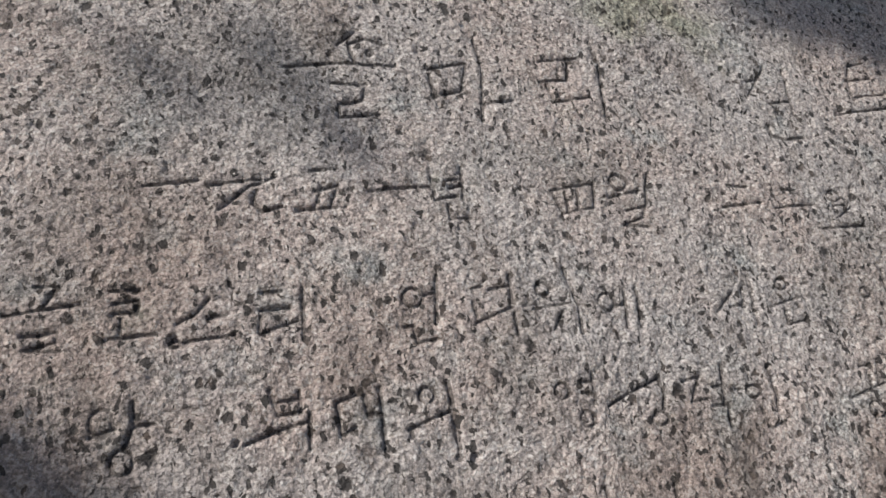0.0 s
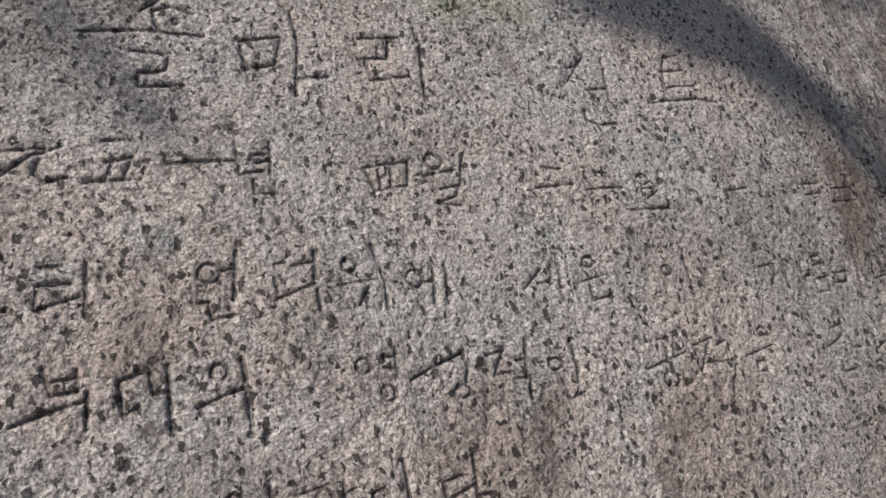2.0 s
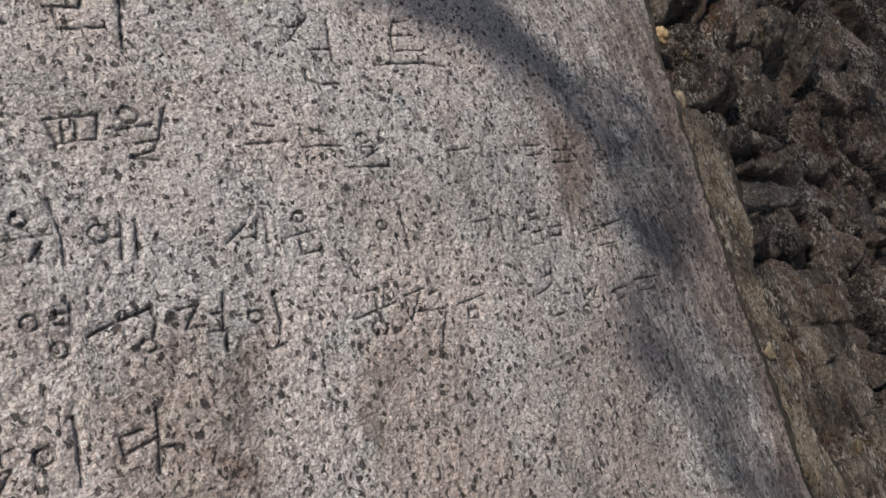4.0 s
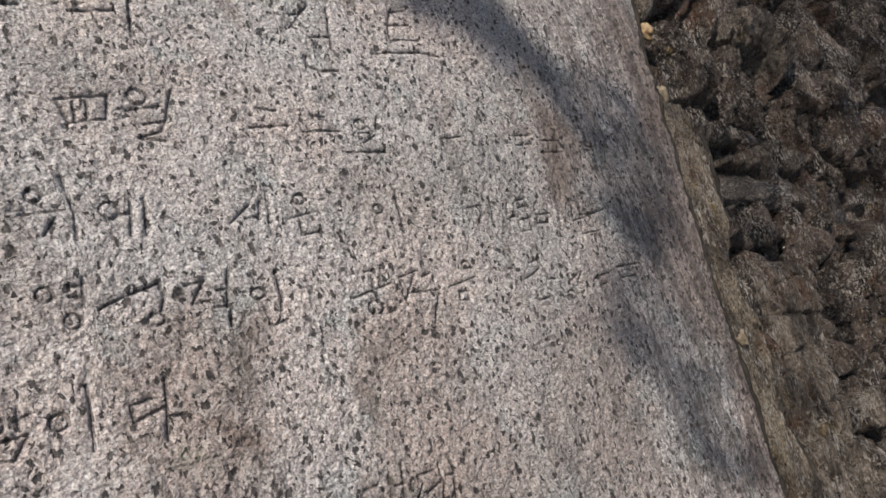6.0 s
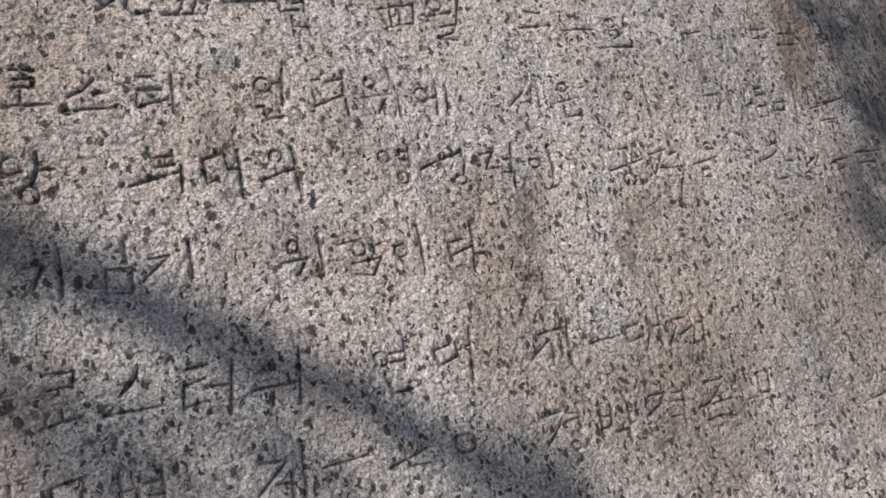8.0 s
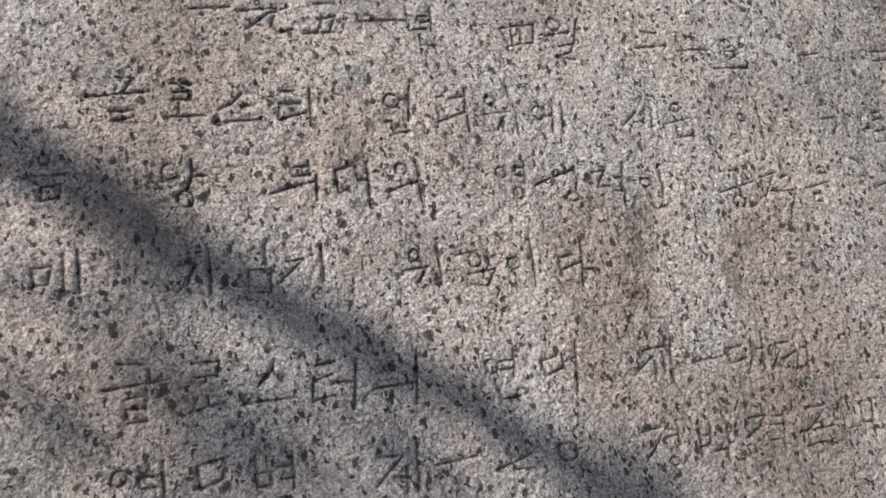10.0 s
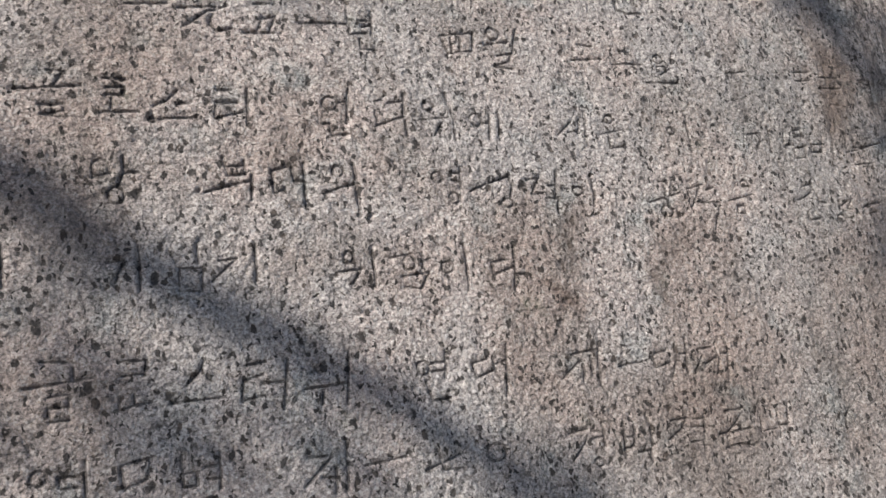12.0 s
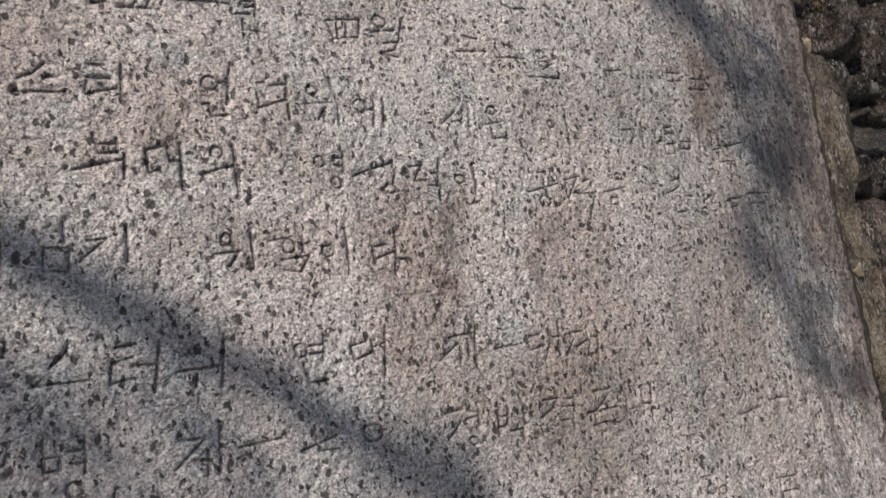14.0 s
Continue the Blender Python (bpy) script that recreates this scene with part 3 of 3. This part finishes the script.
    side = np.stack([ring, lower, np.roll(lower, -1), np.roll(ring, -1)], -1)
    hub = n + m
    shut = np.stack([lower[0:-1:2], np.full(m // 2, hub), np.roll(lower, -2)[0:-1:2], np.roll(lower, -1)[0:-1:2]], -1)
    places = np.concatenate([places, back, [[0, -0.1, -1.25]]])
    boulder = new("inscribed_boulder", mesh_of("inscribed_boulder", places, np.concatenate([top, side, shut]), GRANITE))
    boulder.matrix_world = FACE
    tagged(boulder, "large pinkish-grey granite boulder with rows of hand-carved writing", "boulder")
    for index, (character, weight, chains) in enumerate(STROKES, 1):
        own = faces[mine == index]
        if len(own):
            used, inverse = np.unique(own, return_inverse=True)
            me = mesh_of("carved_letter", places[used], inverse.reshape(-1, 4), GRANITE)
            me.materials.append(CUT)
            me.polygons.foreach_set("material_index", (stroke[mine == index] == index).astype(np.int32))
            part("carved_letter", me, boulder, "hand-carved character " + character + " cut into granite")
    return boulder


inscribed_boulder()


# ---- the broken rock beside it ----
def slab_width(v):
    return np.interp(v, [-1.5, -0.7, -0.58, -0.46, -0.315, -0.22, -0.1, 0.0, 0.27, 0.4], [0.2, 0.19, 0.13, 0.15, 0.17, 0.115, 0.12, 0.19, 0.2, 0.12]) + 0.025 * (lattice(v * 0, v, 0.06, 5) - 0.5)


def closed(name, u, v, w, deep, material):
    """A relief with sides, down to a flat back."""
    places = np.stack([u, v, w], -1).reshape(-1, 3)
    rows, columns = u.shape
    k = np.arange(rows * columns).reshape(rows, columns)
    ring = np.concatenate([k[0, :-1], k[:-1, -1], k[-1, :0:-1], k[:0:-1, 0]])
    lower = len(places) + np.arange(len(ring))
    back = places[ring] * (1, 0.98, 0) + (0, 0, deep)
    side = np.stack([ring, lower, np.roll(lower, -1), np.roll(ring, -1)], -1)
    return mesh_of(name, np.concatenate([places, back]), np.concatenate([quads(rows, columns).reshape(-1, 4), side]), material)


def inside(u, v, corners):
    """How far inside a polygon each place lies; below 0 outside."""
    away, within = np.full(u.shape, 9.0), np.zeros(u.shape, bool)
    for (ax, ay), (bx, by) in zip(corners, corners[1:] + corners[:1]):
        dx, dy = bx - ax, by - ay
        f = np.clip(((u - ax) * dx + (v - ay) * dy) / (dx * dx + dy * dy), 0, 1)
        away = np.minimum(away, np.hypot(u - ax - f * dx, v - ay - f * dy))
        if ay != by:
            within ^= ((ay > v) != (by > v)) & (u < (v - ay) / dy * dx + ax)
    return np.where(within, away, -away)


def plate(parent, label, material, corners, level, rise_u, rise_v, relief, round_off, seed):
    """A broken plate of the outcrop: an uneven outline with ragged edges, streaked along its layers."""
    us, vs = [c[0] for c in corners], [c[1] for c in corners]
    mu, mv = sum(us) / len(us), sum(vs) / len(vs)
    u, v = np.meshgrid(np.arange(min(us) - 0.05, max(us) + 0.05, 0.0065), np.arange(min(vs) - 0.05, max(vs) + 0.05, 0.0055))
    rough = 0.7 if material is GREYROCK else 1.0
    edge = inside(u, v, corners) + rough * 0.022 * fractal(u, v, 0.13, 3, seed, 0.6) + rough * 0.012 * fractal(u, v, 0.03, 2, seed + 9)
    broken, crack = facets(u * 0.9 + 0.4 * v + 0.08 * fractal(u, v, 0.2, 2, seed), v * 0.8, 0.12, seed + 5)
    tilted_u = u + 0.25 * v
    w = level + rise_u * (u - mu) + rise_v * (v - mv) - round_off * (1 - smooth(edge, -0.01, 0.10)) ** 2
    w = w + relief * 1.5 * (1.1 * broken - 0.4 * (1 - smooth(crack, 0, 0.10)) + 1.1 * fractal(tilted_u, v * 0.35, 0.05, 5, seed + 3, 0.75) - 0.9 * np.abs(fractal(tilted_u, v * 0.3, 0.09, 4, seed + 4, 0.6)))
    w = w - 0.16 * (1 - smooth(edge, -0.014, 0.004))
    keep = edge > -0.016
    face = quads(*u.shape)[keep[:-1, :-1] & keep[1:, :-1] & keep[:-1, 1:] & keep[1:, 1:]]
    used, inverse = np.unique(face, return_inverse=True)
    places = np.stack([u, v, w], -1).reshape(-1, 3)[used]
    return part("slab", mesh_of("slab", places, inverse.reshape(-1, 4), material), parent, label)


def rock_outcrop():
    base = new("rock_outcrop")
    base.matrix_world = FACE
    tagged(base, "dark brown fractured rock outcrop with ledges and hollows", "rock")
    # A thin slab lies against the boulder, with a crack on either side.
    f, v = np.meshgrid(np.linspace(0, 1, 50), np.arange(-1.5, 0.40, 0.005))
    width = slab_width(v)
    u = rim(v) + 0.012 + f * width
    edge = np.minimum(np.minimum(f, 1 - f) * width, 0.40 - v)
    broken, crack = facets(u * 1.5, v * 0.6, 0.11, 100)
    w = 0.014 + 0.016 * fractal(u + 0.25 * v, v * 0.35, 0.05, 5, 95, 0.7) + 0.012 * broken - 0.008 * (1 - smooth(crack, 0, 0.08)) - 0.05 * (1 - smooth(edge, 0, 0.010)) - 0.10 * f * width
    part("slab", closed("slab", u, v, w, -0.5, SLAB), base, "thin buff-brown slab against the boulder")
    # Near-black strips paint the shade of the cracks.
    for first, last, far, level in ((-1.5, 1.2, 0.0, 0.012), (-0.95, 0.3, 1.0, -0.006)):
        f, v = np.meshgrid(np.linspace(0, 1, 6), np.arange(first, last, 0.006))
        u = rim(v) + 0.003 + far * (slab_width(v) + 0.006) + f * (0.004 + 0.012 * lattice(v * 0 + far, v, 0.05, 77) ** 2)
        part("crack_shade", closed("crack_shade", u, v, level + 0.008 * fractal(u, v, 0.03, 3, 78), -0.4, CRACK_SHADE), base, "black strip painting the shade in the crack beside the slab")
    # The recess behind, stepping back.
    s = np.concatenate([np.arange(-0.03, 2.2, 0.009), np.arange(2.2, 6.0, 0.04)])
    s, v = np.meshgrid(s, np.concatenate([np.arange(-1.6, -1.1, 0.05), np.arange(-1.1, 1.3, 0.009), np.arange(1.3, 3.2, 0.05)]))
    u = rim(np.minimum(v, 1.4)) + s
    w = -0.09 - 0.04 * smooth(s, 0.12, 0.4)
    warp = 0.16 * fractal(u, v, 0.4, 3, 81)
    tilt_u, tilt_v = u * 0.85 + v * 0.5 + warp, v * 0.9 - u * 0.4 + warp
    big, gap = facets(tilt_u * 1.2, tilt_v * 1.3, 0.55, 6)
    mid, crack = facets(u * 1.5 + warp, v * 0.7 + warp, 0.22, 7)
    w = w + 0.14 * big - 0.06 * (1 - smooth(gap, 0.0, 0.2)) - 0.07 * np.abs(fractal(tilt_u, tilt_v * 0.4, 0.2, 4, 83, 0.6)) + 0.09 * mid - 0.03 * (1 - smooth(crack, 0.0, 0.12)) + 0.05 * fractal(u * 1.5, v * 0.6, 0.16, 4, 91, 0.5)
    part("rock_face", closed("rock_face", u, v, w, -2.2, ROCK), base, "dark stepped rock face in shade")
    dark, brown, grey = "dark broken rock plate", "rough brown slab with a glinting face", "smooth grey block under a ledge"
    for seed, (label, material, level, rise_u, rise_v, relief, round_off, corners) in enumerate((
            (brown, SHEET, -0.015, -0.02, 0.0, 0.018, 0.02, [(1.77, -0.10), (2.05, -0.14), (2.20, -0.19), (2.14, -0.37), (2.10, -0.53), (1.98, -0.90), (1.76, -0.95), (1.75, -0.70), (1.70, -0.58), (1.72, -0.46), (1.76, -0.31), (1.70, -0.22)]),
            ("thin pale strip of slab", SLAB, -0.016, 0.0, 0.0, 0.008, 0.01, [(1.75, -0.40), (1.80, -0.40), (1.88, -0.74), (1.79, -0.74)]),
            (dark, ROCK, -0.02, 0.0, -0.05, 0.022, 0.06, [(1.71, 0.64), (1.80, 0.72), (2.02, 0.76), (2.18, 0.65), (2.07, 0.434), (1.93, 0.452), (1.75, 0.49)]),
            (dark, SHEET, -0.04, 0.0, 0.05, 0.022, 0.03, [(1.79, 0.41), (1.95, 0.433), (2.16, 0.351), (2.18, 0.29), (1.95, 0.29), (1.86, 0.33)]),
            (grey, GREYROCK, -0.07, 0.0, -0.25, 0.012, 0.04, [(1.97, 0.126), (2.05, 0.222), (2.49, 0.165), (2.37, 0.03), (2.30, 0.05)]),
            (dark, SHEET, -0.05, 0.0, 0.2, 0.02, 0.02, [(2.03, 0.235), (2.50, 0.175), (2.62, 0.24), (2.35, 0.30), (2.2, 0.27)]),
            (brown, SHEET, -0.05, -0.02, 0.1, 0.03, 0.05, [(2.32, 0.765), (2.60, 0.914), (3.00, 0.81), (2.91, 0.69), (2.69, 0.55), (2.70, 0.70), (2.45, 0.72)]),
            (dark, ROCK, -0.03, -0.05, 0.0, 0.03, 0.03, [(3.30, 1.10), (3.43, 0.84), (3.60, 0.58), (4.60, 0.50), (4.60, 1.60), (3.40, 1.60)]),
            (dark, ROCK, -0.11, 0.0, 0.0, 0.04, 0.04, [(2.60, 0.50), (3.00, 0.60), (3.40, 0.50), (3.30, 0.20), (2.80, 0.05), (2.58, 0.20)]),
            (dark, ROCK, -0.10, -0.03, 0.0, 0.04, 0.03, [(2.30, -0.06), (2.70, -0.05), (2.90, -0.20), (2.60, -0.55), (2.22, -0.40)]),
            (dark, ROCK, -0.07, 0.0, 0.1, 0.02, 0.02, [(1.86, 0.08), (2.28, 0.0), (2.42, -0.04), (2.10, -0.09), (1.84, -0.05)]),
            (brown, SHEET, -0.05, 0.0, 0.1, 0.03, 0.05, [(2.00, 0.81), (2.30, 0.93), (2.70, 1.08), (2.30, 1.12), (1.93, 0.95)]),
            (brown, SHEET, -0.03, 0.0, 0.0, 0.03, 0.02, [(2.08, -0.60), (2.35, -0.62), (2.40, -0.95), (2.02, -0.98)]),
            (dark, ROCK, -0.07, 0.0, 0.0, 0.03, 0.04, [(2.20, 0.70), (2.42, 0.68), (2.60, 0.50), (2.40, 0.34), (2.22, 0.42)]),
            ), 140):
        plate(base, label, material, corners, level, rise_u, rise_v, relief, round_off, seed)
    return base


rock_outcrop()


def stone(u, v, w, size, flat, turn, material, seed, label):
    """A small loose stone caught at the boulder's rim."""
    bm = bmesh.new()
    bmesh.ops.create_icosphere(bm, subdivisions=3, radius=1)
    for p in bm.verts:
        p.co *= 1 + 0.5 * noise.noise(p.co * 1.3 + Vector((seed, 0, 0))) - 0.35 * abs(noise.noise(p.co * 2.6 + Vector((0, seed, 0)))) + 0.1 * noise.noise(p.co * 7)
        p.co = Vector((p.co.x * size, p.co.y * size * 1.3, p.co.z * size * flat))
    ob = new("stone", from_bm("stone", bm, material))
    ob.matrix_world = FACE @ pose(u, v, w, 0, 0, turn)
    return tagged(ob, label, "stone", "stones at the rim")


stone(1.735, 0.645, 0.004, 0.022, 0.8, 20, OCHRE, 1, "small ochre stone wedged at the boulder's edge")
stone(1.585, -0.335, 0.014, 0.017, 0.8, -10, BUFF, 2, "small buff stone stuck on the rock slab")
stone(1.712, 0.43, -0.014, 0.026, 0.6, 15, BUFF, 3, "flat buff stone caught beside the boulder's edge")


# ---- ground and the tree that shades the boulder ----
def ground():
    axis = np.concatenate([[-400, -120, -40, -18, -10], np.arange(-6, 6.01, 0.15), [10, 18, 40, 120, 400]])
    x, y = np.meshgrid(axis, axis)
    z = 0.06 * fractal(x, y, 1.4, 4, 61) * (np.hypot(x, y) < 30)
    ob = new("ground", mesh_of("ground", np.stack([x, y, z], -1).reshape(-1, 3), quads(*x.shape).reshape(-1, 4), SOIL))
    return tagged(ob, "bare brown soil with leaf litter round the boulder", "ground", kind="structure")


ground()


def limb(name, path, radii, parent, material=BARK):
    """A tapered, crooked branch along a path."""
    bm = bmesh.new()
    rings = []
    for k, (p, r) in enumerate(zip(path, radii)):
        ahead = (path[min(k + 1, len(path) - 1)] - path[max(k - 1, 0)]).normalized()
        a = ahead.orthogonal().normalized()
        b = ahead.cross(a)
        rings.append([bm.verts.new(p + (a * math.cos(q) + b * math.sin(q)) * r * (1 + 0.15 * math.sin(3 * q + k))) for q in np.arange(10) * math.tau / 10])
    for one, two in zip(rings[:-1], rings[1:]):
        for q in range(10):
            bm.faces.new((one[q], one[(q + 1) % 10], two[(q + 1) % 10], two[q]))
    bm.faces.new(rings[0][::-1]), bm.faces.new(rings[-1])
    bmesh.ops.recalc_face_normals(bm, faces=bm.faces)
    return part(name, from_bm(name, bm, material), parent)


def spread(points, steps):
    """Evenly many points along a chain, with its corners rounded."""
    out, n = [], len(points)
    for k in range(n - 1):
        p0, p1, p2, p3 = points[max(k - 1, 0)], points[k], points[k + 1], points[min(k + 2, n - 1)]
        for f in np.arange(steps) / steps:
            out.append(0.5 * ((2 * p1) + (p2 - p0) * f + (2 * p0 - 5 * p1 + 4 * p2 - p3) * f * f + (3 * p1 - p0 - 3 * p2 + p3) * f ** 3))
    return out + [points[-1]]


def sunside(u, v, far):
    """The place whose shadow falls on the face at u, v, that far towards the sun."""
    return CENTRE + ALONG * u + UPWARD * v + SUNWARD * far


def leaf_clump(parent, foot, u, v, far, ru, rv, count, seed):
    """A loose clump of leaves round a place on the sun's side of the face."""
    r = random.Random(seed)
    bm = bmesh.new()
    for _ in range(count):
        a, d = r.uniform(0, math.tau), math.sqrt(r.random())
        p = sunside(u + ru * d * math.cos(a), v + rv * d * math.sin(a), far + r.uniform(-0.35, 0.35)) - foot
        m = Matrix.Translation(p) @ Euler((r.uniform(-1, 1), r.uniform(-1, 1), r.uniform(0, 6.28))).to_matrix().to_4x4()
        k = r.uniform(0.7, 1.3)
        leaf = [m @ Vector((x * k, y * k, z * k)) for x, y, z in ((-0.045, 0, 0), (-0.01, -0.022, 0.006), (0.05, 0, -0.008), (-0.01, 0.022, 0.006))]
        bm.faces.new([bm.verts.new(q) for q in leaf])
    part("leaf_clump", from_bm("leaf_clump", bm, LEAF, False), parent)["kind"] = "stuff"


def tree():
    foot = Vector((-8.4, -3.4, -0.1))
    base = new("tree")
    base.location = foot
    tagged(base, "leaning tree with crooked limbs that shades the boulder", "tree")
    low = [sunside(*q) for q in ((-2.4, 1.15, 9.0), (-1.4, 0.52, 9.0), (-0.9, 0.115, 9.0), (-0.74, -0.02, 9.0), (-0.6, -0.14, 9.0), (-0.44, -0.255, 9.0), (-0.32, -0.345, 9.0), (-0.17, -0.455, 9.0), (0.0, -0.58, 9.0), (0.4, -0.92, 9.0))]
    high = [sunside(*q) for q in ((-2.2, 2.4, 10.5), (-0.8, 1.75, 10.2), (0.2, 1.2, 9.6), (0.75, 0.83, 9.2), (0.96, 0.67, 9.0), (1.08, 0.57, 9.0), (1.19, 0.44, 9.0), (1.27, 0.30, 9.0), (1.34, 0.12, 9.0), (1.27, -0.08, 9.0), (1.22, -0.24, 9.0), (1.27, -0.40, 9.0), (1.42, -0.57, 9.0), (1.8, -0.85, 9.0))]
    fork = [sunside(*q) for q in ((1.06, 0.59, 9.0), (1.22, 0.48, 9.0), (1.36, 0.40, 9.0), (1.47, 0.31, 9.0), (1.50, 0.15, 9.0), (1.47, -0.05, 9.0), (1.6, -0.4, 9.0))]
    trunk = [foot, foot + Vector((0.12, 0.1, 1.6)), low[0] + Vector((-0.5, -0.2, -1.6)), low[0], (low[0] + high[0]) / 2 + Vector((-0.2, -0.1, 0)), high[0], high[0] + Vector((0.1, -0.3, 1.5))]
    for name, chain, thickness in (
            ("trunk", trunk, (0.28, 0.12)), ("limb", low, (0.075, 0.065, 0.054, 0.048, 0.043, 0.034)),
            ("limb", high, (0.15, 0.12, 0.10, 0.09, 0.08, 0.07, 0.045, 0.022, 0.012, 0.01, 0.01, 0.01, 0.01, 0.008)), ("limb", fork, (0.03, 0.02, 0.012, 0.01, 0.008))):
        path = [p - foot for p in spread(chain, 5)]
        path = [p + Vector((noise.noise(p * 2), noise.noise(p * 2 + Vector((5, 0, 0))), 0)) * 0.05 for p in path]
        limb(name, path, np.interp(np.linspace(0, 1, len(path)), np.linspace(0, 1, len(thickness)), thickness), base)
    over_boulder = (
        (-0.80, -0.25, 0.18, 0.22, 28), (-0.75, -0.50, 0.3, 0.25, 55), (-0.4, -0.72, 0.3, 0.25, 80), (-0.05, -0.9, 0.3, 0.25, 80), (0.4, -1.0, 0.4, 0.2, 70), (-0.45, -0.40, 0.2, 0.10, 22),
        (0.68, 0.78, 0.18, 0.12, 90), (0.92, 0.66, 0.16, 0.12, 50), (1.08, 0.5, 0.12, 0.10, 35), (1.36, 0.32, 0.17, 0.13, 50), (1.38, 0.1, 0.17, 0.2, 38), (1.26, -0.2, 0.17, 0.2, 34), (1.38, -0.5, 0.16, 0.2, 24), (0.08, -0.58, 0.16, 0.1, 13),
        (1.5, 0.85, 0.2, 0.1, 30), (-0.56, 0.60, 0.17, 0.13, 9), (-0.34, 0.50, 0.18, 0.14, 7), (0.1, 0.95, 0.4, 0.12, 60))
    over_outcrop = (
        (2.0, 0.25, 0.3, 0.3, 60), (2.5, 0.55, 0.35, 0.35, 35), (2.0, -0.35, 0.3, 0.35, 30), (2.9, 0.9, 0.5, 0.5, 120), (2.9, 0.2, 0.5, 0.4, 130), (3.8, 0.9, 0.6, 0.7, 400))
    for k, (u, v, ru, rv, count) in enumerate(over_boulder + over_outcrop):
        leaf_clump(base, foot, u, v, 9.0, ru, rv, count, 300 + k)
    return base


tree()
